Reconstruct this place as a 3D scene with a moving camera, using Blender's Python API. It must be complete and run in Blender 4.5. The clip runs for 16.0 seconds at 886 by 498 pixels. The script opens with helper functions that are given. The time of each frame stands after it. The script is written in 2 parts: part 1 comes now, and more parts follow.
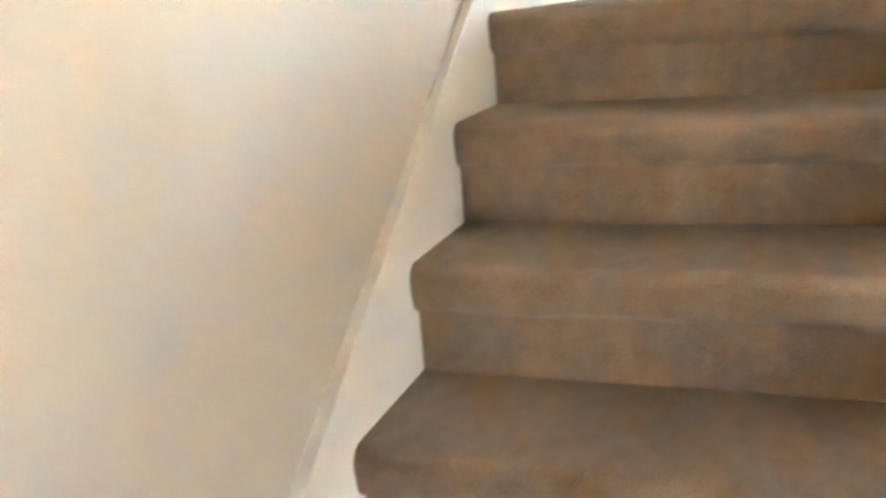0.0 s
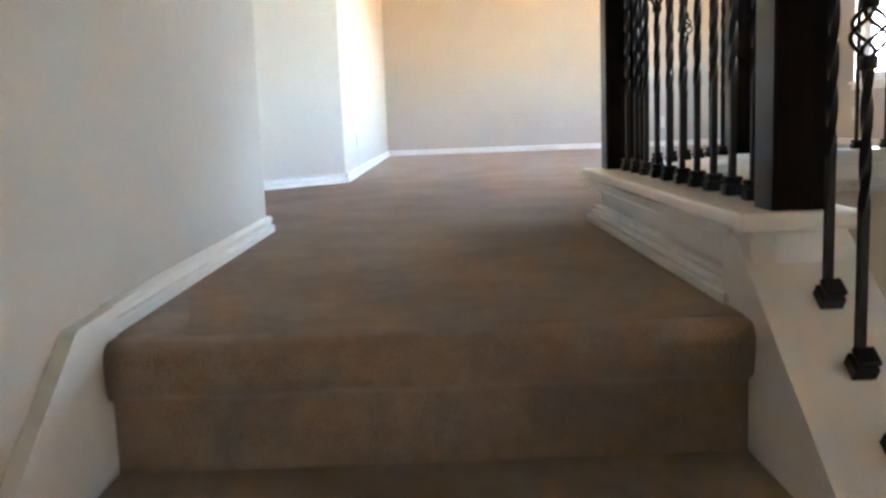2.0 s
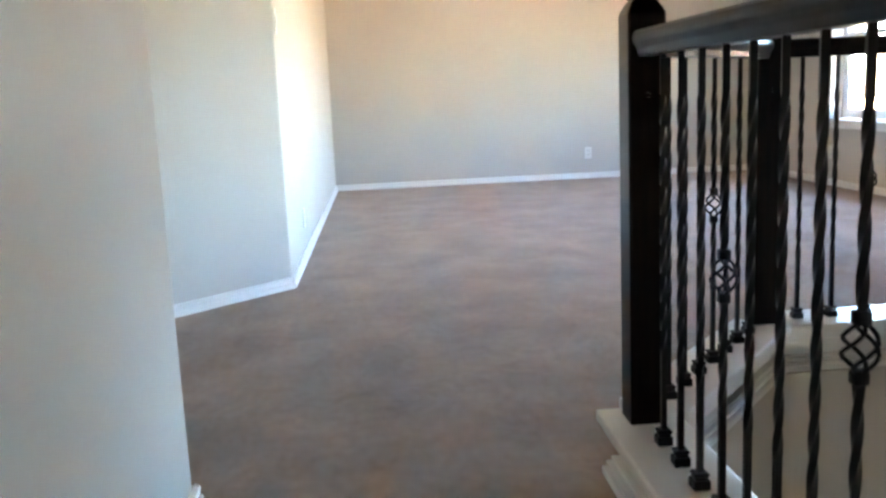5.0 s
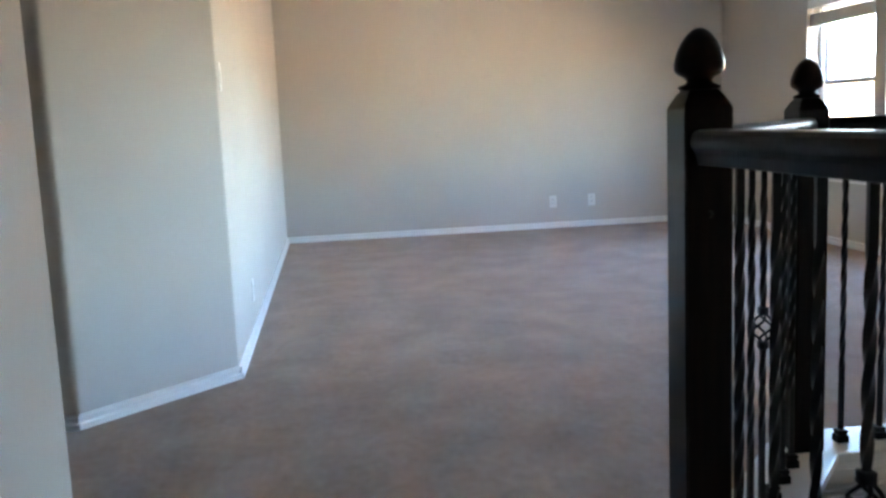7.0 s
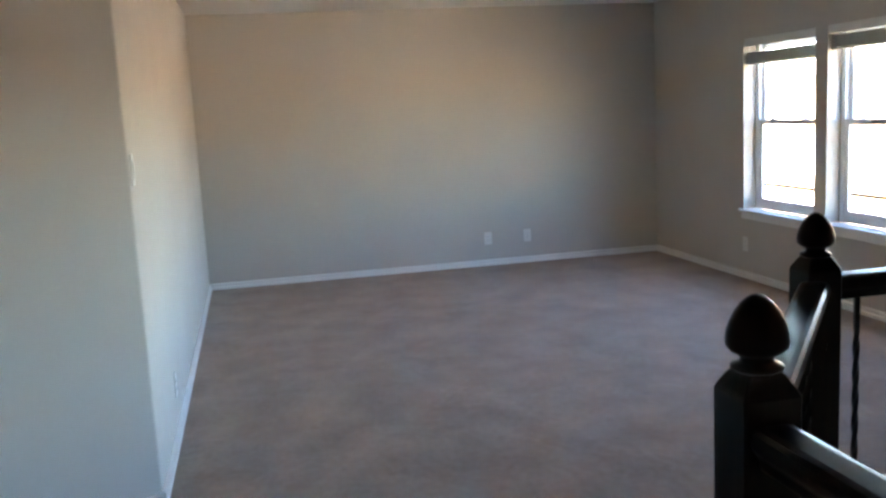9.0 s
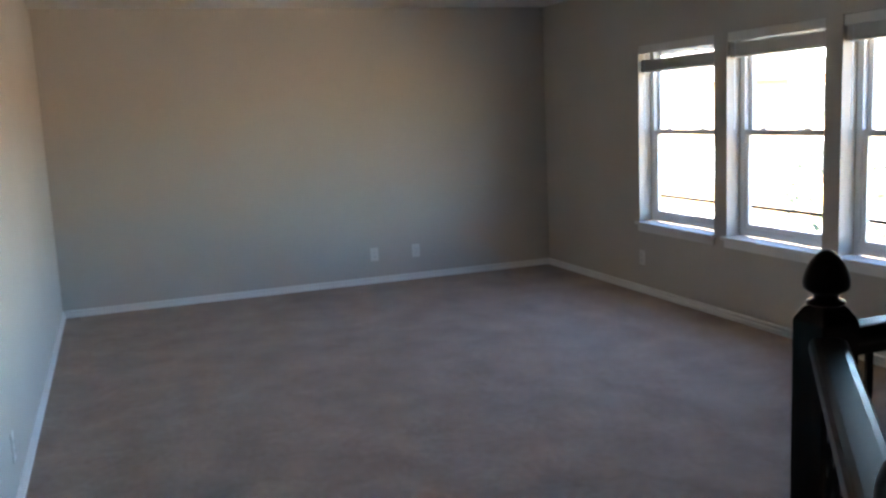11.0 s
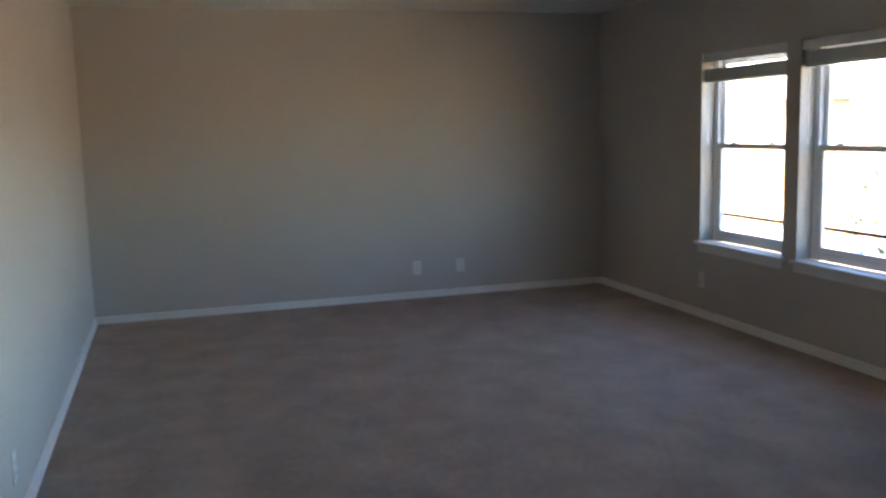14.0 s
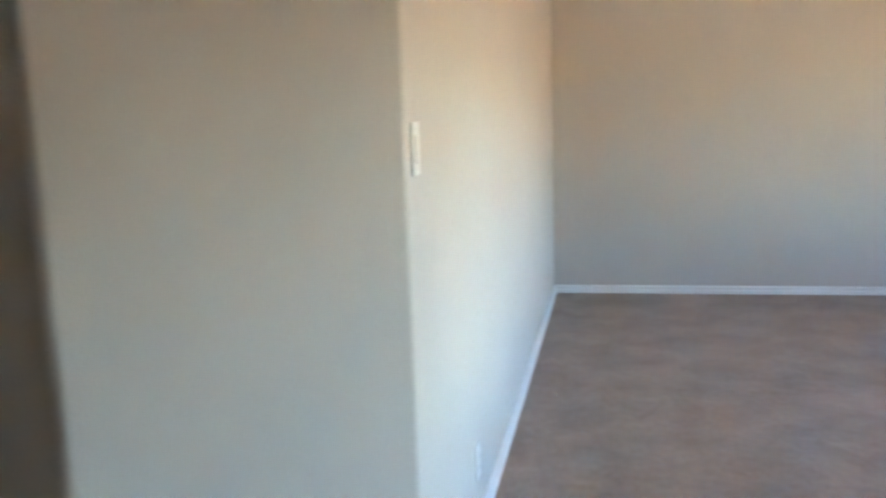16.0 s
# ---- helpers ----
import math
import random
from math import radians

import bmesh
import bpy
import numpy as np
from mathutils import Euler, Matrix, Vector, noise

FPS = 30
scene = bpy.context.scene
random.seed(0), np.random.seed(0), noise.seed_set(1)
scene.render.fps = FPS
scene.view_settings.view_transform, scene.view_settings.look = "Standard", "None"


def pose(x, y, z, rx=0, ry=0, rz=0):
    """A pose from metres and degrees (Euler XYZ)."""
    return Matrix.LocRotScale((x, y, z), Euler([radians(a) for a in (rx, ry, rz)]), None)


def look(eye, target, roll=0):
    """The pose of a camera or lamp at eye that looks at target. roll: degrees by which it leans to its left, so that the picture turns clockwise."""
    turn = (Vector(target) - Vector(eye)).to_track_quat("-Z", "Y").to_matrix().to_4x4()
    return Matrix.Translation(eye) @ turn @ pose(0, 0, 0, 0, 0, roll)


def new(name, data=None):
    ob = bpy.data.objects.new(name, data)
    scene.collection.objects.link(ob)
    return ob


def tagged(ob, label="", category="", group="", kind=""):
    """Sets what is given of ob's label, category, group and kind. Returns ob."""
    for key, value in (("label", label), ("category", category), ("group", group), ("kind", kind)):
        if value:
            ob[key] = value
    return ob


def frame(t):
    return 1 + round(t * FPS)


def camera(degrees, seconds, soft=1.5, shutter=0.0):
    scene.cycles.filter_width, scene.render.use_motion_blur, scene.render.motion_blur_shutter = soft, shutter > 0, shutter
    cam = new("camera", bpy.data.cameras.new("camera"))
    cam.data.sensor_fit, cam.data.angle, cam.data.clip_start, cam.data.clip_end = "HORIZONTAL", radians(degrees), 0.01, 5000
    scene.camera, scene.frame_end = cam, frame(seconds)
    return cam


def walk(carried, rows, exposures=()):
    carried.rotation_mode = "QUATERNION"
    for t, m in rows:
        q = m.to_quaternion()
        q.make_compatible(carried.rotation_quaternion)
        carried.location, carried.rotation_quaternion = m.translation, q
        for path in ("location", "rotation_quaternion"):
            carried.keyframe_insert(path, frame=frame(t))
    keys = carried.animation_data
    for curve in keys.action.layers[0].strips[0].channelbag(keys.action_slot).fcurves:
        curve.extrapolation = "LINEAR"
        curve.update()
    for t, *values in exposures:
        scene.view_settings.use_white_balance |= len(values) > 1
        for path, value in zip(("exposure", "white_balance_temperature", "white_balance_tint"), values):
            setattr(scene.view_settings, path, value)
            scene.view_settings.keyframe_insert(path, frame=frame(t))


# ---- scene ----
cam = camera(53.0, 16.0, soft=2.6, shutter=0.4)

PATH = [
    (0, (0.612, -1.917, 0.032), (-0.079, -0.119, -0.503), -4.7),
    (0.5, (0.55, -1.751, 0.077), (0.13, 0.148, -0.39), -4.4),
    (1, (0.535, -1.546, 0.115), (0.293, 0.407, -0.244), -3.8),
    (1.5, (0.533, -1.383, 0.234), (0.425, 0.585, -0.11), -3.2),
    (2, (0.516, -1.25, 0.297), (0.523, 0.732, 0.023), -2.1),
    (2.5, (0.509, -1.158, 0.426), (0.562, 0.818, 0.124), -2.4),
    (3, (0.515, -1.056, 0.523), (0.576, 0.919, 0.213), -3.0),
    (3.5, (0.532, -0.942, 0.555), (0.582, 1.038, 0.279), -2.6),
    (4, (0.518, -0.819, 0.689), (0.578, 1.15, 0.342), -2.8),
    (6.5, (0.45, -0.158, 1.034), (0.669, 1.803, 0.709), -2.1),
    (7, (0.447, -0.034, 1.061), (0.685, 1.931, 0.778), -2.5),
    (7.5, (0.385, 0.102, 1.211), (0.694, 2.054, 0.901), -1.9),
    (8, (0.398, 0.188, 1.275), (0.737, 2.137, 0.978), -2.2),
    (8.5, (0.401, 0.25, 1.347), (0.775, 2.192, 1.051), -2.3),
    (9, (0.431, 0.37, 1.444), (0.84, 2.304, 1.139), -3.0),
    (9.5, (0.354, 0.449, 1.482), (0.857, 2.36, 1.172), -2.7),
    (10, (0.318, 0.579, 1.478), (0.941, 2.459, 1.167), -2.2),
    (12.5, (0.765, 1.14, 1.421), (1.458, 2.993, 1.124), -2.8),
    (13, (0.68, 1.14, 1.434), (1.341, 3.005, 1.142), -2.5),
    (13.5, (0.607, 1.139, 1.454), (1.241, 3.013, 1.164), -2.0),
    (14, (0.608, 1.202, 1.417), (1.186, 3.097, 1.146), -1.5),
    (14.5, (0.691, 1.168, 1.406), (1.106, 3.109, 1.156), -1.8),
    (15, (0.51, 1.513, 1.414), (0.764, 3.48, 1.16), -2.0),
    (15.5, (0.509, 1.631, 1.378), (0.45, 3.612, 1.106), -2.0),
    (16, (0.448, 1.905, 1.388), (0.064, 3.841, 1.066), -1.9),
]
walk(cam, [(t, look(eye, target, roll)) for t, eye, target, roll in PATH],
     exposures=((0, 8.05, 8700, 15), (0.5, 7.7, 9300, 16), (1.5, 6.75, 8000, 17), (3.5, 6.5, 6900, 13), (6.5, 6.25, 6050, 10), (7, 5.88, 6050, 10), (8, 5.5, 6100, 10), (9, 5.25, 6100, 10), (10, 4.95, 6050, 10), (12.5, 4.4, 6050, 10), (13.5, 4.35, 6100, 10), (14.5, 4.15, 6250, 10), (15, 4.55, 6400, 10), (15.5, 4.95, 6400, 10), (16, 5.65, 6300, 10)))

# ---------------------------------------------------------------- light
world = bpy.data.worlds.new("world")
scene.world = world
world.use_nodes = True
wn = world.node_tree
sky = wn.nodes.new("ShaderNodeTexSky")
sky.sky_type, sky.sun_disc = "NISHITA", False
sky.dust_density, sky.ozone_density = 0.0, 3.0
sky.sun_elevation, sky.sun_rotation = radians(42), radians(-125)
wn.nodes["Background"].inputs["Strength"].default_value = 0.125
wn.links.new(sky.outputs[0], wn.nodes["Background"].inputs["Color"])
sun = new("sun", bpy.data.lights.new("sun", "SUN"))
sun.data.energy, sun.data.angle, sun.data.color = 5.0, radians(0.5), (1.0, 0.84, 0.62)
sun.matrix_world = look((-10, -7, 11), (0, 0, 0))


# ---------------------------------------------------------------- materials
def mat(name, base, other=None, rough=0.6, metal=0.0, scale=6.0, fine=180.0, bump=0.1, depth=0.002, spec=0.5, wear=0.5, coat=0.0):
    """A paint, cloth or metal with broad blotches, fine grain and relief."""
    m = bpy.data.materials.new(name)
    m.use_nodes = True
    n, l = m.node_tree.nodes, m.node_tree.links
    b = n["Principled BSDF"]
    other = other or tuple(c * 0.86 for c in base)
    tc = n.new("ShaderNodeTexCoord")
    big, small = n.new("ShaderNodeTexNoise"), n.new("ShaderNodeTexNoise")
    for k, s, d in ((big, scale, 5.0), (small, fine, 3.0)):
        k.inputs["Scale"].default_value, k.inputs["Detail"].default_value = s, d
        l.new(tc.outputs["Object"], k.inputs["Vector"])
    ramp = n.new("ShaderNodeMapRange")
    ramp.inputs["From Min"].default_value, ramp.inputs["From Max"].default_value = 0.5 - wear * 0.35, 0.5 + wear * 0.35
    l.new(big.outputs["Fac"], ramp.inputs["Value"])
    mix = n.new("ShaderNodeMix")
    mix.data_type = "RGBA"
    mix.inputs["A"].default_value, mix.inputs["B"].default_value = (*base, 1), (*other, 1)
    l.new(ramp.outputs["Result"], mix.inputs["Factor"])
    l.new(mix.outputs["Result"], b.inputs["Base Color"])
    bp = n.new("ShaderNodeBump")
    bp.inputs["Strength"].default_value, bp.inputs["Distance"].default_value = bump, depth
    l.new(small.outputs["Fac"], bp.inputs["Height"])
    l.new(bp.outputs["Normal"], b.inputs["Normal"])
    rr = n.new("ShaderNodeMapRange")
    rr.inputs["To Min"].default_value, rr.inputs["To Max"].default_value = rough * 0.85, min(1, rough * 1.15)
    l.new(small.outputs["Fac"], rr.inputs["Value"])
    l.new(rr.outputs["Result"], b.inputs["Roughness"])
    b.inputs["Metallic"].default_value, b.inputs["Specular IOR Level"].default_value = metal, spec
    b.inputs["Coat Weight"].default_value, b.inputs["Coat Roughness"].default_value = coat, 0.10
    return m


def carpet_material():
    """Cut-pile carpet: brushed patches, tufts and fine fibre relief."""
    m = bpy.data.materials.new("taupe cut-pile carpet")
    m.use_nodes = True
    n, l = m.node_tree.nodes, m.node_tree.links
    b = n["Principled BSDF"]
    tc = n.new("ShaderNodeTexCoord")
    noises = []
    for s, d, w in ((3.6, 9.0, 0.2), (30.0, 4.0, 0.0), (420.0, 2.0, 0.0)):
        k = n.new("ShaderNodeTexNoise")
        k.inputs["Scale"].default_value, k.inputs["Detail"].default_value, k.inputs["Distortion"].default_value = s, d, w
        mp = n.new("ShaderNodeMapping")
        mp.inputs["Scale"].default_value = (1.0, 0.85, 1.0) if s < 10 else (1.0, 0.7, 1.0) if s < 100 else (1.0, 1.0, 1.0)
        l.new(tc.outputs["Object"], mp.inputs["Vector"])
        l.new(mp.outputs["Vector"], k.inputs["Vector"])
        noises.append(k)
    col = n.new("ShaderNodeValToRGB")
    col.color_ramp.elements[0].position, col.color_ramp.elements[1].position = 0.31, 0.69
    col.color_ramp.elements[0].color, col.color_ramp.elements[1].color = (*CARPET_DARK, 1), (*CARPET_LIGHT, 1)
    blend = n.new("ShaderNodeMath")
    blend.operation = "MULTIPLY_ADD"
    blend.inputs[1].default_value = 0.38
    l.new(noises[1].outputs["Fac"], blend.inputs[0])
    part_big = n.new("ShaderNodeMath")
    part_big.operation = "MULTIPLY"
    part_big.inputs[1].default_value = 0.62
    l.new(noises[0].outputs["Fac"], part_big.inputs[0])
    l.new(part_big.outputs[0], blend.inputs[2])
    l.new(blend.outputs[0], col.inputs["Fac"])
    speck = n.new("ShaderNodeMix")
    speck.data_type, speck.blend_type = "RGBA", "MULTIPLY"
    speck.inputs["Factor"].default_value = 0.55
    sp = n.new("ShaderNodeMapRange")
    sp.inputs["From Min"].default_value, sp.inputs["From Max"].default_value = 0.3, 0.7
    sp.inputs["To Min"].default_value, sp.inputs["To Max"].default_value = 0.55, 1.25
    l.new(noises[2].outputs["Fac"], sp.inputs["Value"])
    l.new(col.outputs["Color"], speck.inputs["A"])
    l.new(sp.outputs["Result"], speck.inputs["B"])
    l.new(speck.outputs["Result"], b.inputs["Base Color"])
    add = n.new("ShaderNodeMath")
    add.operation = "MULTIPLY_ADD"
    add.inputs[1].default_value = 0.25
    l.new(noises[1].outputs["Fac"], add.inputs[0])
    l.new(noises[2].outputs["Fac"], add.inputs[2])
    bp = n.new("ShaderNodeBump")
    bp.inputs["Strength"].default_value, bp.inputs["Distance"].default_value = 0.7, 0.006
    l.new(add.outputs[0], bp.inputs["Height"])
    l.new(bp.outputs["Normal"], b.inputs["Normal"])
    b.inputs["Roughness"].default_value, b.inputs["Specular IOR Level"].default_value = 0.95, 0.1
    b.inputs["Sheen Weight"].default_value, b.inputs["Sheen Roughness"].default_value = 0.28, 0.5
    return m


def wood_material(name, dark, light, rough, coat):
    """Stained wood with long grain along z."""
    m = mat(name, dark, light, rough=rough, scale=5, fine=260, bump=0.02, depth=0.0006, coat=coat, spec=0.10)
    n, l = m.node_tree.nodes, m.node_tree.links
    tc = [k for k in n if k.type == "TEX_COORD"][0]
    mp = n.new("ShaderNodeMapping")
    mp.inputs["Scale"].default_value = (14, 14, 1.2)
    l.new(tc.outputs["Object"], mp.inputs["Vector"])
    for k in n:
        if k.type == "TEX_NOISE" and k.inputs["Scale"].default_value < 10:
            l.new(mp.outputs["Vector"], k.inputs["Vector"])
    b = n["Principled BSDF"]
    for socket in ("Roughness", "Normal"):
        l.remove(b.inputs[socket].links[0])
    b.inputs["Roughness"].default_value = rough
    return m


def glass_material():
    m = bpy.data.materials.new("clear window glass")
    m.use_nodes = True
    b = m.node_tree.nodes["Principled BSDF"]
    b.inputs["Base Color"].default_value = (0.97, 0.985, 0.98, 1)
    b.inputs["Transmission Weight"].default_value, b.inputs["Roughness"].default_value, b.inputs["IOR"].default_value = 1.0, 0.0, 1.02
    return m


CARPET_DARK, CARPET_LIGHT = (0.255, 0.172, 0.120), (0.450, 0.320, 0.232)
PAINT = mat("greige wall paint", (0.525, 0.485, 0.43), (0.50, 0.46, 0.405), rough=0.62, scale=1.7, fine=140, bump=0.22, depth=0.0015, spec=0.3)
CEIL = mat("white ceiling paint", (0.74, 0.73, 0.70), (0.70, 0.69, 0.66), rough=0.8, scale=1.4, fine=90, bump=0.35, depth=0.002)
TRIM = mat("white semi-gloss trim paint", (0.80, 0.79, 0.76), (0.76, 0.74, 0.70), rough=0.32, scale=4, fine=70, bump=0.05, depth=0.001)
CARPET = carpet_material()
ESPRESSO = wood_material("espresso stained wood", (0.003, 0.0016, 0.0014), (0.009, 0.0035, 0.0022), 0.30, 0.015)
IRON = mat("black wrought iron", (0.006, 0.006, 0.007), (0.011, 0.010, 0.011), rough=0.42, metal=0.0, spec=0.2, scale=40, fine=220, bump=0.15)
VINYL = mat("white window vinyl", (0.78, 0.79, 0.80), (0.73, 0.74, 0.75), rough=0.4, scale=6, fine=90, bump=0.04)
BLIND = mat("off-white faux-wood blind", (0.72, 0.70, 0.66), (0.66, 0.64, 0.60), rough=0.5, scale=9, fine=120, bump=0.06)
PLASTIC = mat("white plastic plate", (0.70, 0.68, 0.63), (0.67, 0.65, 0.60), rough=0.35, scale=8, fine=90, bump=0.02)
SLOT = mat("dark socket slot", (0.03, 0.03, 0.03), rough=0.6)
GLASS = glass_material()
LAWN = mat("dry winter lawn", (0.44, 0.28, 0.12), (0.36, 0.24, 0.10), rough=0.95, scale=0.8, fine=14, bump=0.5, depth=0.03)
CONCRETE = mat("pale concrete", (0.52, 0.43, 0.32), (0.45, 0.37, 0.28), rough=0.9, scale=0.9, fine=40, bump=0.2)
BRICK = mat("pale tan brick", (0.50, 0.35, 0.23), (0.43, 0.29, 0.19), rough=0.85, scale=2, fine=30, bump=0.3)
ROOFING = mat("grey shingle roof", (0.20, 0.185, 0.17), (0.15, 0.14, 0.13), rough=0.9, scale=2, fine=25, bump=0.4)
PANE_DARK = mat("dark far window pane", (0.05, 0.06, 0.07), rough=0.15)
LEAF = mat("grey-green leaf", (0.08, 0.10, 0.05), (0.05, 0.07, 0.03), rough=0.8)
BARK = mat("grey bark", (0.16, 0.13, 0.10), (0.11, 0.09, 0.07), rough=0.9)


# ---------------------------------------------------------------- mesh helpers
def part(name, bm, material, parent=None, label="", smooth=False):
    """Links a bmesh as one mesh object, under a thing or part where one is given."""
    bmesh.ops.recalc_face_normals(bm, faces=bm.faces)
    me = bpy.data.meshes.new(name)
    bm.to_mesh(me)
    bm.free()
    me.materials.append(material)
    if smooth:
        for p in me.polygons:
            p.use_smooth = True
    ob = new(name, me)
    ob.parent = parent
    if label:
        tagged(ob, label)
    return ob


def base(name, x, y, z, label, category, group="", rz=0.0):
    """An empty at a thing's foot."""
    ob = new(name)
    ob.matrix_basis = pose(x, y, z, 0, 0, rz)
    return tagged(ob, label, category, group)


def box(bm, x0, x1, y0, y1, z0, z1, bevel=0.0, seg=2):
    made = bmesh.ops.create_cube(bm, size=1)["verts"]
    for v in made:
        v.co = Vector(((x0, x1)[v.co.x > 0], (y0, y1)[v.co.y > 0], (z0, z1)[v.co.z > 0]))
    if bevel:
        edges = {e for v in made for e in v.link_edges}
        bmesh.ops.bevel(bm, geom=list(edges), offset=bevel, segments=seg, profile=0.5, affect="EDGES")
    return bm


def boxes(*specs, bevel=0.0):
    bm = bmesh.new()
    for s in specs:
        box(bm, *s, bevel=bevel)
    return bm


def prism(points, a, b, axis="z"):
    """Extrudes a closed outline from a to b: along z it lies in x and y, along x in y and z, along y in x and z."""
    bm = bmesh.new()

    def place(p, h):
        return {"z": (p[0], p[1], h), "x": (h, p[0], p[1]), "y": (p[0], h, p[1])}[axis]
    low, high = [bm.verts.new(place(p, a)) for p in points], [bm.verts.new(place(p, b)) for p in points]
    bm.faces.new(low), bm.faces.new(high)
    for i in range(len(points)):
        j = (i + 1) % len(points)
        bm.faces.new((low[i], low[j], high[j], high[i]))
    return bm


def rounded(points, radii, seg=5):
    """An outline with its corners rounded by the radius given for each."""
    out = []
    for i, p in enumerate(points):
        r = radii[i]
        p = Vector(p)
        if r <= 0:
            out.append(tuple(p))
            continue
        a, b = (Vector(points[i - 1]) - p).normalized(), (Vector(points[(i + 1) % len(points)]) - p).normalized()
        for k in range(seg + 1):
            s = k / seg
            q = p + a * r * (1 - s) ** 2 + b * r * s ** 2
            out.append(tuple(q))
    return out


def lathe(profile, seg=24):
    """A turned body from (radius, height) pairs."""
    bm = bmesh.new()
    rings = []
    for r, z in profile:
        rings.append([bm.verts.new((r * math.cos(2 * math.pi * k / seg), r * math.sin(2 * math.pi * k / seg), z)) for k in range(seg)] if r > 0 else [bm.verts.new((0, 0, z))])
    for a, b in zip(rings, rings[1:]):
        for k in range(seg):
            j = (k + 1) % seg
            if len(a) == 1:
                bm.faces.new((a[0], b[j], b[k]))
            elif len(b) == 1:
                bm.faces.new((a[k], a[j], b[0]))
            else:
                bm.faces.new((a[k], a[j], b[j], b[k]))
    return bm


def tube(bm, path, r, seg=5):
    """A round wire through the points."""
    rings = []
    for i, p in enumerate(path):
        d = (Vector(path[min(i + 1, len(path) - 1)]) - Vector(path[max(i - 1, 0)])).normalized()
        u = d.orthogonal().normalized()
        w = d.cross(u)
        rings.append([bm.verts.new(Vector(p) + r * (math.cos(2 * math.pi * k / seg) * u + math.sin(2 * math.pi * k / seg) * w)) for k in range(seg)])
    for a, b in zip(rings, rings[1:]):
        off = min(range(seg), key=lambda s: (a[0].co - b[s].co).length)
        for k in range(seg):
            bm.faces.new((a[k], a[(k + 1) % seg], b[(k + 1 + off) % seg], b[(k + off) % seg]))
    bm.faces.new(rings[0]), bm.faces.new(rings[-1])
    return bm


def structure(name, bm, material, label, category, smooth=False):
    return tagged(part(name, bm, material, smooth=smooth), label, category, kind="structure")


# ---------------------------------------------------------------- plan
RISER, TREAD, STEPS = 0.204, 0.280, 12
STAIR_R = 0.970          # plane of the stringer and of the landing kerb
FAR, EAST, CEIL_Z = 8.318, 4.253, 2.355
HALL_Y, CORNER_Y = 3.787, 1.418
LOW = -RISER * (STEPS + 1)
KERB = 0.155             # height of the railing kerb
NEWELS = [(1.048, 0.088), (1.050, 1.374), (1.655, 2.120)]

# floor of the landing, hall and room, with its edge along the stairwell
floor_outline = [(-3.0, CORNER_Y - 0.12), (0.0, CORNER_Y - 0.12), (0.0, 0.0), (STAIR_R + 0.10, 0.0),
                 (1.065, 1.40), (1.65, 2.115), (EAST + 0.1, 2.115), (EAST + 0.1, FAR + 0.1), (-0.06, FAR + 0.1), (-0.06, 3.79), (-0.530, 3.32), (-3.0, 3.32)]
structure("floor", prism([(x, y + (0.06 if y == 0 else 0)) for x, y in floor_outline], -0.25, 0.0), CARPET, "brushed taupe cut-pile carpet over the landing and room", "floor")
structure("floor_lower", boxes((-0.1, EAST + 0.1, -6.2, 4.7, LOW - 0.15, LOW)), CARPET, "taupe carpet on the floor below the stairs", "floor")
structure("ceiling", boxes((-3.1, EAST + 0.2, -6.3, FAR + 0.2, CEIL_Z, CEIL_Z + 0.25)), CEIL, "white textured flat ceiling", "ceiling")

# walls
structure("wall_stair", prism(rounded([(0, -6.1), (0, CORNER_Y), (-3.0, CORNER_Y), (-3.0, CORNER_Y - 0.12), (-0.12, CORNER_Y - 0.12), (-0.12, -6.1)], [0, 0.022, 0, 0, 0, 0], 6), LOW, CEIL_Z),
          PAINT, "greige painted stair wall with a rounded corner", "wall")
structure("wall_hall", prism(rounded([(0, FAR), (0, HALL_Y), (-0.530, 3.26), (-3.0, 3.26), (-3.0, 3.38), (-0.58, 3.38), (-0.12, 3.84), (-0.12, FAR)], [0, 0.012, 0.02, 0, 0, 0, 0, 0], 6), 0, CEIL_Z),
          PAINT, "greige painted wall with rounded corners between hall and room", "wall")
structure("wall_north", boxes((-0.12, EAST, FAR, FAR + 0.14, 0, CEIL_Z)), PAINT, "plain greige painted far wall", "wall")
structure("wall_hall_end", boxes((-3.12, -3.0, CORNER_Y - 0.12, 3.39, 0, CEIL_Z)), PAINT, "plain greige end wall of the side hall", "wall")
structure("wall_south", boxes((-0.12, EAST + 0.18, -6.24, -6.1, LOW, CEIL_Z)), PAINT, "plain greige wall behind the stairs", "wall")
structure("wall_under", prism(rounded([(1.065, 1.40), (1.125, 1.36), (1.70, 2.05), (EAST, 2.05), (EAST, 2.115), (1.65, 2.115)], [0, 0, 0.06, 0, 0, 0]), LOW, 0.0), PAINT, "tan painted wall of the stairwell under the railing", "wall")

# window wall: pieces round the openings
SILL, HEAD = 0.555, 1.880
WINDOWS = [(5.862, 6.765), (4.880, 5.728), (3.905, 4.752)]
FOYER = (-3.15, -2.86)
T = 0.18
ys = [FAR + 0.14] + [v for a, b in WINDOWS for v in (b, a)] + [FOYER[1], FOYER[0], -6.24]
bm = bmesh.new()
for i in range(0, len(ys) - 1, 2):
    box(bm, EAST, EAST + T, ys[i + 1], ys[i], LOW, CEIL_Z)
for a, b in WINDOWS:
    box(bm, EAST, EAST + T, a, b, LOW, SILL - 0.02)
    box(bm, EAST, EAST + T, a, b, HEAD, CEIL_Z)
box(bm, EAST, EAST + T, FOYER[0], FOYER[1], LOW, -0.95)
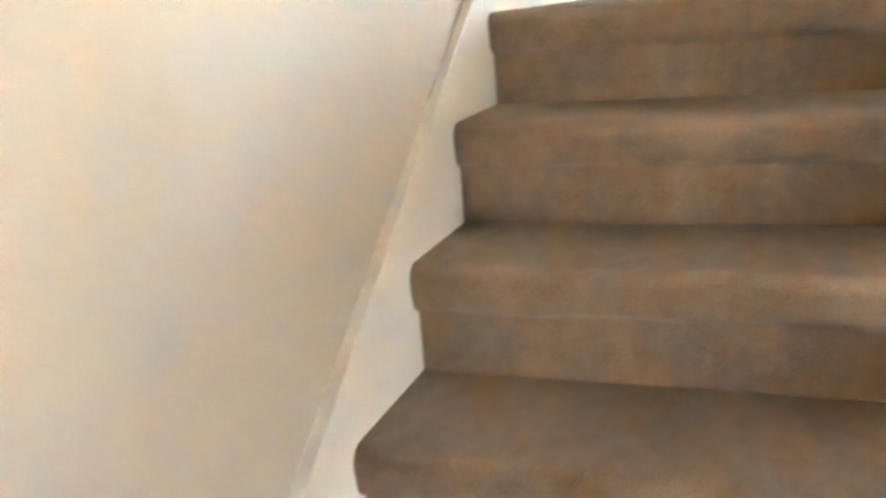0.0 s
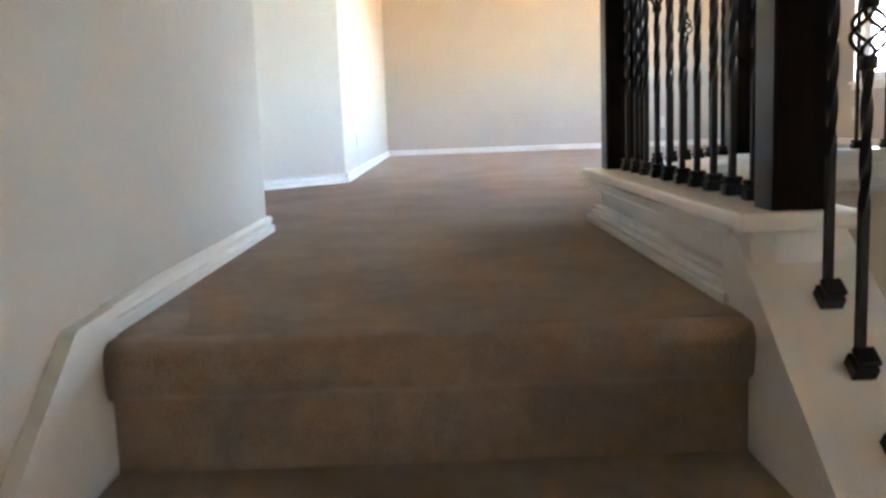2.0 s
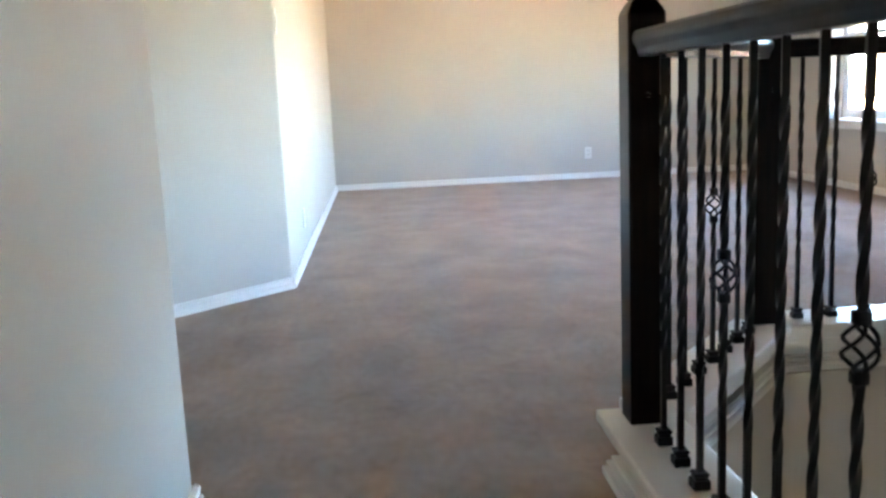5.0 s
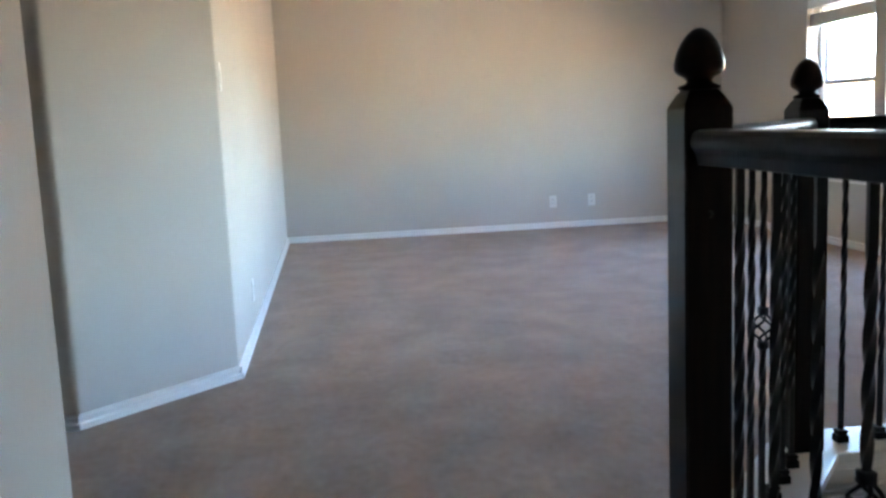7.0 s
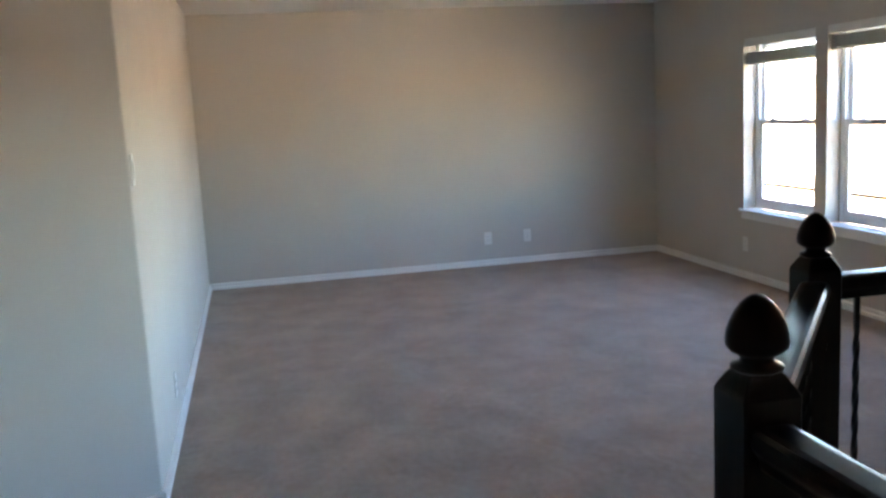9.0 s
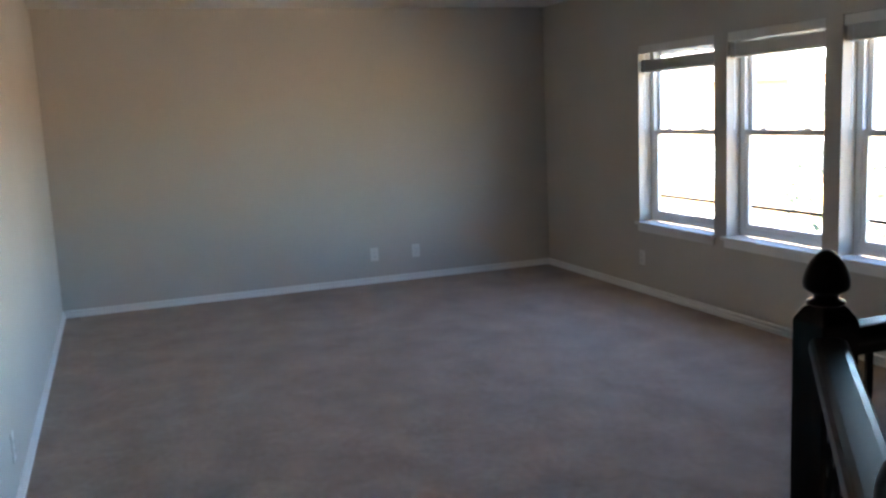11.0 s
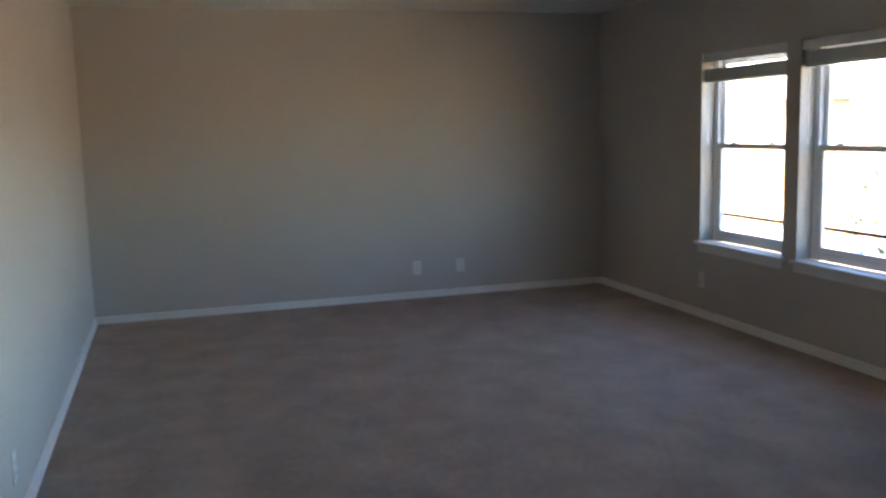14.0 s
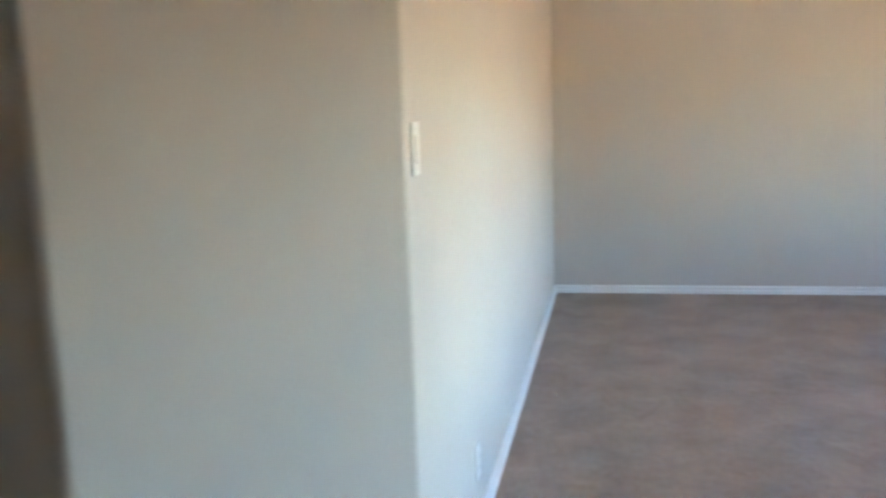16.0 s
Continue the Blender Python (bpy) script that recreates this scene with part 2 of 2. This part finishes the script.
box(bm, EAST, EAST + T, FOYER[0], FOYER[1], 1.50, CEIL_Z)
structure("wall_east", bm, PAINT, "greige painted wall with a row of windows", "wall")


# baseboards
def baseboard(name, p, q, height=0.056, side=1):
    """A moulded board from p to q, standing out to the right of the way."""
    p, q = Vector(p), Vector(q)
    d = (q - p).normalized()
    s = Vector((d.y, -d.x)) * side
    prof = [(0, 0), (0.019, 0), (0.019, 0.34), (0.017, 0.42), (0.010, 0.46), (0.010, 0.66), (0.013, 0.70), (0.014, 0.80), (0.011, 0.90), (0.005, 0.96), (0.003, 1.0), (0, 1.0)]
    bm = bmesh.new()
    ends = [[bm.verts.new((e.x + s.x * d2, e.y + s.y * d2, h * height)) for d2, h in prof] for e in (p, q)]
    bm.faces.new(ends[0]), bm.faces.new(ends[1])
    for i in range(len(prof)):
        j = (i + 1) % len(prof)
        bm.faces.new((ends[0][i], ends[0][j], ends[1][j], ends[1][i]))
    return structure(name, bm, TRIM, "white stepped baseboard along the carpet", "baseboard")


baseboard("baseboard", (0, 0.071), (0, CORNER_Y + 0.012), 0.048)
baseboard("baseboard", (-3.0, CORNER_Y), (0.012, CORNER_Y), 0.048, -1)
baseboard("baseboard", (-3.0, 3.26), (-0.524, 3.26))
baseboard("baseboard", (-0.535, 3.254), (0.004, 3.795))
baseboard("baseboard", (0, HALL_Y - 0.010), (0, FAR))
baseboard("baseboard", (0.016, FAR), (EAST - 0.016, FAR))
baseboard("baseboard", (EAST, FAR), (EAST, 2.25))
baseboard("baseboard", (-3.0, CORNER_Y), (-3.0, 3.25))


# ---------------------------------------------------------------- windows
def window(name, y0, y1, gap):
    """A single-hung window with sill, sashes, panes and a raised blind."""
    w = base(name, EAST, (y0 + y1) / 2, SILL, "white single-hung window with its blind drawn up", "window")
    w["kind"] = "structure"
    h, top = (y1 - y0) / 2, HEAD - SILL
    x1 = 0.105
    part("window_frame", boxes((x1, T - 0.01, -h, -h + 0.045, 0, top), (x1, T - 0.01, h - 0.045, h, 0, top),
                               (x1, T - 0.01, -h + 0.045, h - 0.045, top - 0.045, top), (x1, T - 0.01, -h + 0.045, h - 0.045, 0, 0.045), bevel=0.004), VINYL, w)
    mid = 0.680
    for nm, z0, z1, xx in (("lower_sash", 0.045, mid + 0.02, x1 + 0.005), ("upper_sash", mid - 0.02, top - 0.045, x1 + 0.032)):
        a, f = h - 0.045, 0.036
        s = part(nm, boxes((xx, xx + 0.024, -a, -a + f, z0, z1), (xx, xx + 0.024, a - f, a, z0, z1),
                           (xx, xx + 0.024, -a + f, a - f, z0, z0 + f), (xx, xx + 0.024, -a + f, a - f, z1 - f, z1), bevel=0.003), VINYL, w)
        g = part("pane", boxes((xx + 0.010, xx + 0.014, -a + f, a - f, z0 + f, z1 - f)), GLASS, s)
        g.visible_shadow = False
    part("screen_bar", boxes((T - 0.025, T - 0.012, -h + 0.045, h - 0.045, 0.180, 0.202)), IRON, w, "dark insect-screen bar")
    part("window_sill", boxes((-0.035, x1, -h - 0.03, h + 0.03, -0.022, 0.0), bevel=0.006), TRIM, w, "white painted sill board")
    part("apron", boxes((-0.014, 0.0, -h - 0.01, h + 0.01, -0.075, -0.022), bevel=0.003), TRIM, w)
    for s in (-1, 1):
        part("sash_latch", boxes((x1 - 0.012, x1 + 0.006, s * h * 0.45 - 0.025, s * h * 0.45 + 0.025, mid + 0.02, mid + 0.034), bevel=0.003), VINYL, w)
    return w


def blind(y0, y1, gap):
    """A faux-wood blind drawn up: headrail, stacked slats, bottom rail, wand."""
    h = (y1 - y0) / 2 - 0.008
    b = base("window_blind", EAST + 0.045, (y0 + y1) / 2, HEAD, "off-white slatted blind drawn up to the window head", "blind", "raised blinds")
    part("headrail", boxes((-0.030, 0.028, -h, h, -0.048, -0.002), bevel=0.003), BLIND, b)
    part("valance", boxes((-0.044, -0.034, -h - 0.004, h + 0.004, -0.062, -0.001), bevel=0.003), BLIND, b)
    z = -0.050 - gap
    for k in range(16):
        part("slat", boxes((-0.026, 0.026, -h, h, z - 0.0036, z)), BLIND, b).location.x = random.uniform(-0.002, 0.002)
        z -= 0.0048
    part("bottom_rail", boxes((-0.027, 0.027, -h, h, z - 0.018, z), bevel=0.003), BLIND, b)
    for s in (-0.7, 0.7):
        cord = bmesh.new()
        tube(cord, [(0, s * h, -0.048), (0, s * h, z)], 0.0016)
        part("lift_cord", cord, BLIND, b)
    wand = bmesh.new()
    tube(wand, [(-0.03, h - 0.05, -0.05), (-0.032, h - 0.052, -0.62)], 0.004, 6)
    part("wand", wand, VINYL, b)


for i, (a, b) in enumerate(WINDOWS):
    gap = (0.055, 0.018, 0.0)[i]
    window("window_%d" % (i + 1), a, b, gap)
    blind(a, b, gap)


# ---------------------------------------------------------------- stairs
stairs = base("staircase", 0.5, 0, LOW, "carpeted straight staircase with white painted stringers", "staircase")


def step_mesh():
    """One carpet-wrapped step with a rounded, slightly uneven nosing."""
    r, o = RISER, 0.030
    prof = [(TREAD + 0.03, 0.0)]
    prof += [(-o + 0.028 - 0.028 * math.sin(a), -0.030 + 0.030 * math.cos(a)) for a in [k * math.pi / 14 for k in range(0, 8)]]
    prof += [(-o + 0.002, -0.052), (-o + 0.007, -0.075), (-o + 0.016, -0.084), (-0.004, -0.088), (0.0, -0.096), (0.0, -r + 0.006), (-0.003, -r - 0.001), (0.05, -r - 0.02), (TREAD + 0.03, -0.06)]
    n = 26
    bm = bmesh.new()
    rows = []
    for i in range(n + 1):
        x = 0.022 + (STAIR_R - 0.024) * i / n
        row = []
        for y, z in prof:
            d = noise.noise(Vector((x * 7, y * 9, z * 9))) * 0.006 if y < 0.02 and z > -r + 0.05 else 0.0
            row.append(bm.verts.new((x - 0.5, y + d, z + d * 0.6)))
        rows.append(row)
    for a, b in zip(rows, rows[1:]):
        for k in range(len(prof)):
            j = (k + 1) % len(prof)
            bm.faces.new((a[k], a[j], b[j], b[k]))
    bm.faces.new(rows[0]), bm.faces.new(rows[-1])
    return bm


first = part("step", step_mesh(), CARPET, stairs, smooth=True)
first.location = (0, 0.03, -LOW - 0.0006)
for k in range(1, STEPS + 1):
    o = new("step", first.data)
    o.parent = stairs
    o.location = (0, 0.03 - TREAD * k, -LOW - RISER * k + 0.002)


END_Y = -TREAD * STEPS - 0.15
PITCH = 0.73
skirt = part("skirt_board", prism(rounded([(END_Y, -0.30 + END_Y * 0.70), (0.07, -0.25), (0.07, 0.046), (-0.078, 0.042), (END_Y, 0.097 + END_Y * 0.70)], [0, 0, 0, 0.01, 0]), -0.498, -0.476, "x"), TRIM, stairs, "white painted skirt board against the wall")
skirt.location.z = -LOW
knee = part("knee_wall", prism([(END_Y, LOW), (0.16, LOW), (0.16, KERB - 0.04), (0.09, KERB - 0.04), (0.04, 0.045), (END_Y, 0.018 + END_Y * PITCH)], STAIR_R, STAIR_R + 0.16, "x"), TRIM, stairs, "white painted knee wall beside the steps")
cap = part("knee_wall_cap", prism(rounded([(END_Y, 0.018 + END_Y * PITCH), (0.09, 0.018 + 0.09 * PITCH), (0.09, 0.050 + 0.09 * PITCH), (END_Y, 0.050 + END_Y * PITCH)], [0, 0, 0, 0]), STAIR_R - 0.004, STAIR_R + 0.17, "x"), TRIM, stairs, "white sloping cap under the balusters")
for o in (knee, cap):
    o.location = (-0.5, 0, -LOW)


# ---------------------------------------------------------------- kerbs under the landing railing
def kerb(name, p, q, left, right, outer):
    """A white panelled kerb with a cap from p to q. left and right: half widths; outer: the side with mouldings (+1 left of the way, -1 right)."""
    p, q = Vector((*p, 0)), Vector((*q, 0))
    L, ang = (q - p).length, math.degrees(math.atan2(q.y - p.y, q.x - p.x))
    k = base(name, p.x, p.y, 0, "white panelled kerb under the landing railing", "kerb", rz=ang)
    part("core", boxes((0, L, -right + 0.046, left - 0.046, 0.002, KERB - 0.03)), TRIM, k)
    for d0, d1 in ((left - 0.046, left - 0.010), (-right + 0.010, -right + 0.046)):
        part("stile", boxes((0.0, 0.085 if name == "kerb_landing" else 0.012, d0, d1, 0.002, KERB - 0.028), bevel=0.003), TRIM, k)
    part("cap", boxes((-0.01, L + 0.01, -right - 0.010, left + 0.010, KERB - 0.028, KERB), bevel=0.006), TRIM, k, "white glossy cap")
    for side, d in ((1, left), (-1, -right)):
        def strip(nm, t, z0, z1):
            a, b = sorted((d - side * 0.048, d - side * 0.014 + side * t))
            part(nm, boxes((lead, L - 0.01, a, b, z0, z1), bevel=0.003), TRIM, k)
        lead = 0.088 if name == "kerb_landing" else 0.02
        strip("base_moulding", 0.016, 0.0, 0.020)
        strip("base_bead", 0.006, 0.022, 0.033)
        strip("panel_bead", -0.006, 0.036, 0.044)
        strip("upper_moulding", 0.002, 0.092, 0.101)
        strip("cove_moulding", 0.010, 0.104, KERB - 0.028)
    return k


kerb("kerb_landing", (1.045, 0.040), (1.047, 1.442), 0.082, 0.082, 1)
kerb("kerb_diagonal", (1.104, 1.464), (1.650, 2.112), 0.082, 0.082, 1)
kerb("kerb_gallery", (1.66, 2.145), (EAST, 2.145), 0.082, 0.082, 1)


# ---------------------------------------------------------------- railing
def newel(x, y, z=KERB, top=1.155):
    """A square dark post with a chamfered neck and an acorn finial."""
    n = base("newel_post", x, y, z, "dark espresso wooden newel post with acorn finial", "newel post", "newel posts")
    h = top - z
    bm = bmesh.new()
    w = 0.041
    sections = [(w, 0), (w, h - 0.030), (w - 0.003, h - 0.022), (w - 0.012, h - 0.006), (w - 0.017, h)]
    rings = []
    for s, zz in sections:
        c = 0.004
        rings.append([bm.verts.new((a, b, zz)) for a, b in ((s - c, -s), (s, -s + c), (s, s - c), (s - c, s), (-s + c, s), (-s, s - c), (-s, -s + c), (-s + c, -s))])
    for a, b in zip(rings, rings[1:]):
        for k in range(8):
            bm.faces.new((a[k], a[(k + 1) % 8], b[(k + 1) % 8], b[k]))
    bm.faces.new(rings[0]), bm.faces.new(rings[-1])
    part("post", bm, ESPRESSO, n)
    prof = [(0, -0.002), (0.030, 0), (0.034, 0.004), (0.033, 0.008), (0.022, 0.013), (0.0205, 0.018), (0.024, 0.023), (0.034, 0.029), (0.0395, 0.036), (0.0405, 0.046), (0.039, 0.058),
            (0.0345, 0.074), (0.028, 0.089), (0.020, 0.101), (0.012, 0.109), (0.006, 0.1125), (0, 0.1135)]
    f = part("finial", lathe(prof, 28), ESPRESSO, n, "glossy turned acorn finial", smooth=True)
    f.location.z, f.scale = h, (1.0, 1.0, 0.88)
    plug = part("screw_plug", lathe([(0, 0), (0.006, 0), (0.005, 0.002), (0, 0.0022)], 10), ESPRESSO, n)
    plug.matrix_basis = pose(0, -0.041, h - 0.20, 90)
    return n


for (x, y), top in zip(NEWELS, (1.092, 1.094, 1.080)):
    newel(x, y, top=top)


def bar_mesh(length, twist_from, twist_to, basket=None):
    """A square iron bar, twisted between two heights, split where it opens into a basket."""
    bm = bmesh.new()
    spans = [(0, length)] if not basket else [(0, basket - 0.031), (basket + 0.031, length)]
    w = 0.0056
    for lo, hi in spans:
        n = max(6, int((hi - lo) / 0.006))
        prev = None
        for i in range(n + 1):
            z = lo + (hi - lo) * i / n
            a = math.radians(45) + 2 * math.pi * 0.9 * (min(max(z, twist_from), twist_to) - twist_from) / 0.22
            ring = [bm.verts.new((w * 1.41 * math.cos(a + k * math.pi / 2), w * 1.41 * math.sin(a + k * math.pi / 2), z)) for k in range(4)]
            if prev:
                for k in range(4):
                    bm.faces.new((prev[k], prev[(k + 1) % 4], ring[(k + 1) % 4], ring[k]))
            else:
                bm.faces.new(ring)
            prev = ring
        bm.faces.new(prev)
    return bm


def basket_mesh():
    bm = bmesh.new()
    for k in range(4):
        path = []
        for i in range(15):
            s = i / 14
            r = 0.003 + 0.0200 * math.sin(math.pi * s) ** 0.8
            a = k * math.pi / 2 + s * math.pi * 1.1
            path.append((r * math.cos(a), r * math.sin(a), -0.032 + 0.064 * s))
        tube(bm, path, 0.0030, 5)
    for z in (-0.038, 0.038):
        box(bm, -0.0095, 0.0095, -0.0095, 0.0095, z - 0.009, z + 0.009, 0.002, 1)
    return bm


def shoe_mesh():
    bm = bmesh.new()
    box(bm, -0.0165, 0.0165, -0.0165, 0.0165, 0.0, 0.020, 0.002, 1)
    box(bm, -0.0125, 0.0125, -0.0125, 0.0125, 0.020, 0.026, 0.001, 1)
    box(bm, -0.0155, 0.0155, -0.0155, 0.0155, 0.026, 0.034, 0.003, 1)
    return bm


def railing(name, label, spots, rail, tilt=0.0, first_basket=2, height=0.84):
    """One run: a moulded handrail between two points, and iron balusters standing on the spots (x, y, z)."""
    r = base(name, spots[0][0], spots[0][1], spots[0][2], label, "railing", "railing runs")
    o = Vector(spots[0])
    p, q = (Vector(v) - o for v in rail)
    d = (q - p).normalized()
    s = d.cross(Vector((0, 0, 1))).normalized()
    u = s.cross(d)
    prof = rounded([(-0.020, -0.030), (0.020, -0.030), (0.024, -0.012), (0.033, 0.0), (0.033, 0.026), (-0.033, 0.026), (-0.033, 0.0), (-0.024, -0.012)],
                   [0.003, 0.003, 0.004, 0.006, 0.017, 0.017, 0.006, 0.004], 3)
    bm = bmesh.new()
    ends = [[bm.verts.new(e + s * a + u * b) for a, b in prof] for e in (p, q)]
    bm.faces.new(ends[0]), bm.faces.new(ends[1])
    for i in range(len(prof)):
        j = (i + 1) % len(prof)
        bm.faces.new((ends[0][i], ends[0][j], ends[1][j], ends[1][i]))
    part("handrail", bm, ESPRESSO, r, "dark glossy moulded handrail")
    for i, at in enumerate(spots):
        is_basket = i % 4 == first_basket % 4
        key = ("basket" if is_basket else "twist", round(height, 3))
        if key not in BARS:
            scratch = part("baluster", bar_mesh(height, 0.20, 0.74, 0.435 if is_basket else None), IRON)
            BARS[key] = scratch.data
            bpy.data.objects.remove(scratch)
        b = new("baluster", BARS[key])
        b.parent, b.location = r, Vector(at) - o
        b.rotation_euler.z = random.uniform(-0.06, 0.06)
        sh = new("shoe", SHOE)
        sh.parent = b
        sh.rotation_euler.x = tilt
        if is_basket:
            bk = new("basket", BASKET)
            bk.parent, bk.location.z = b, 0.435


BARS = {}
scratch = part("shoe", shoe_mesh(), IRON)
SHOE = scratch.data
bpy.data.objects.remove(scratch)
scratch = part("basket", basket_mesh(), IRON, smooth=True)
BASKET = scratch.data
bpy.data.objects.remove(scratch)

RAIL_Z = 1.005
railing("railing_landing", "dark handrail on black twisted iron balusters along the landing", [(1.046, 0.236 + 0.109 * k, KERB) for k in range(10)], ((1.048, 0.125, RAIL_Z), (1.050, 1.336, RAIL_Z)))
(xa, ya), (xb, yb) = NEWELS[1], NEWELS[2]
railing("railing_diagonal", "dark handrail on black iron balusters across the corner", [(xa + (xb - xa) * f, ya + (yb - ya) * f, KERB) for f in [0.16 + 0.1135 * k for k in range(7)]],
        ((xa + 0.03, ya + 0.04, RAIL_Z), (xb - 0.03, yb - 0.04, RAIL_Z)), first_basket=3)
railing("railing_gallery", "dark handrail on black iron balusters along the gallery edge", [(1.775 + 0.112 * k, 2.135, KERB) for k in range(21)], ((1.69, 2.135, RAIL_Z), (EAST, 2.135, RAIL_Z)), first_basket=2)
railing("railing_stair", "dark sloping handrail on black iron balusters beside the stairs", [(1.06, -0.022 - 0.100 * k, 0.048 + (-0.022 - 0.100 * k) * PITCH) for k in range(33)],
        ((1.055, 0.06, 0.925 + 0.06 * PITCH), (1.06, -3.28, 0.925 - 3.28 * PITCH)), tilt=math.atan(PITCH), first_basket=1)


# ---------------------------------------------------------------- plates
def outlet(x, y, z, rz):
    """A duplex socket in a bevelled plate; its face looks along -y before the turn."""
    o = base("outlet", x, y, z, "white duplex wall socket", "outlet", "wall sockets", rz)
    part("plate", boxes((-0.036, 0.036, -0.006, 0, -0.058, 0.058), bevel=0.003), PLASTIC, o)
    for s in (-0.0195, 0.0195):
        f = part("socket", boxes((-0.017, 0.017, -0.009, -0.005, s - 0.014, s + 0.014), bevel=0.002), PLASTIC, o)
        part("slot", boxes((-0.008, -0.0055, -0.0096, -0.0085, s - 0.004, s + 0.006), (0.0055, 0.008, -0.0096, -0.0085, s - 0.004, s + 0.006)), SLOT, f)
    part("screw", boxes((-0.003, 0.003, -0.0075, -0.005, -0.003, 0.003), bevel=0.001), PLASTIC, o)


outlet(2.546, FAR, 0.255, 0)
outlet(2.929, FAR, 0.255, 0)
outlet(0, 4.62, 0.235, 90)
outlet(EAST, 6.735, 0.275, -90)
sw = base("light_switch", 0, 3.866, 1.290, "ivory single light switch plate", "switch", rz=90)
part("plate", boxes((-0.036, 0.036, -0.006, 0, -0.060, 0.060), bevel=0.003), PLASTIC, sw)
part("rocker", boxes((-0.016, 0.016, -0.010, -0.005, -0.033, 0.033), bevel=0.002), PLASTIC, sw)
for s in (-0.045, 0.045):
    part("screw", boxes((-0.003, 0.003, -0.0075, -0.005, s - 0.003, s + 0.003), bevel=0.001), PLASTIC, sw)

# ---------------------------------------------------------------- outside
G = LOW - 0.35
structure("ground", boxes((EAST + 0.3, 400, -300, 300, G - 0.3, G)), LAWN, "dry winter lawn out to the horizon", "ground")
structure("road", boxes((14.0, 23.0, -300, 300, G, G + 0.02)), CONCRETE, "pale concrete street", "road")
for x0 in (13.6, 23.0):
    structure("kerb_street", boxes((x0, x0 + 0.4, -300, 300, G, G + 0.15), bevel=0.03), CONCRETE, "pale concrete street kerb", "kerb")
structure("pavement", boxes((10.6, 12.2, -300, 300, G, G + 0.03)), CONCRETE, "pale concrete pavement", "pavement")


def house(x, y, w, d, h, rise):
    """A two-storey brick house with a hipped roof, windows, door and garage."""
    o = base("house", x, y, G, "pale tan brick house with grey hipped roof", "house", "houses across the street")
    part("wall", boxes((0, d, -w / 2, w / 2, 0, h)), BRICK, o)
    bm = bmesh.new()
    e = 0.5
    lo = [bm.verts.new(v) for v in ((-e, -w / 2 - e, h), (d + e, -w / 2 - e, h), (d + e, w / 2 + e, h), (-e, w / 2 + e, h))]
    hi = [bm.verts.new((d / 2, -w / 2 + d / 2.2, h + rise)), bm.verts.new((d / 2, w / 2 - d / 2.2, h + rise))]
    for f in ((lo[0], lo[1], hi[0]), (lo[1], lo[2], hi[1], hi[0]), (lo[2], lo[3], hi[1]), (lo[3], lo[0], hi[0], hi[1]), tuple(lo)):
        bm.faces.new(f)
    part("roof", bm, ROOFING, o)
    for zz in (1.0, h - 1.9):
        for k in (-0.34, 0.0, 0.34):
            if zz < 2 and k < 0:
                continue
            win = part("window", boxes((-0.06, 0.02, w * k - 0.7, w * k + 0.7, zz - 0.08, zz + 1.5)), VINYL, o)
            part("pane", boxes((-0.075, -0.058, w * k - 0.6, w * k + 0.6, zz, zz + 1.42)), PANE_DARK, win)
    part("garage_door", boxes((-0.05, 0.02, -w * 0.34 - 2.2, -w * 0.34 + 2.2, 0, 2.2)), VINYL, o)
    structure("driveway", boxes((23.4, x, y - w * 0.34 - 2.3, y - w * 0.34 + 2.3, G, G + 0.025)), CONCRETE, "pale concrete driveway", "driveway")


for k, (yy, hh) in enumerate(((-6, 5.4), (12, 3.1), (29, 5.4), (47, 5.4))):
    house(31.0, yy, 13.0, 10.0, hh, 2.6)


def tree(x, y, h):
    """A young street tree: tapered trunk, limbs and loose leaf clumps."""
    t = base("tree", x, y, G, "small sparse street tree", "tree", "street trees")
    bm = bmesh.new()
    tube(bm, [(0, 0, 0), (0.03, 0.02, h * 0.3), (0, 0.05, h * 0.6)], 0.07, 7)
    for k in range(7):
        a, z = k * 2.4, h * (0.38 + 0.04 * k)
        tube(bm, [(0, 0, z), (0.5 * math.cos(a), 0.5 * math.sin(a), z + 0.5), (0.85 * math.cos(a), 0.85 * math.sin(a), z + 1.1)], 0.025, 5)
    part("trunk", bm, BARK, t)
    bm = bmesh.new()
    for k in range(420):
        a, r, z = random.uniform(0, 6.283), 1.2 * math.sqrt(random.random()), random.uniform(0.42, 1.0)
        r *= 1.15 - abs(z - 0.68) * 1.6
        c = Vector((r * math.cos(a), r * math.sin(a), z * h))
        u = Vector((random.uniform(-1, 1), random.uniform(-1, 1), random.uniform(-1, 1))).normalized() * 0.09
        v = u.orthogonal() * 0.7
        bm.faces.new([bm.verts.new(c + s) for s in (u, v, -u, -v)])
    part("crown", bm, LEAF, t)


tree(12.9, 13.5, 4.2)
tree(25.0, 20.0, 4.5)
tree(25.5, 6.0, 4.0)
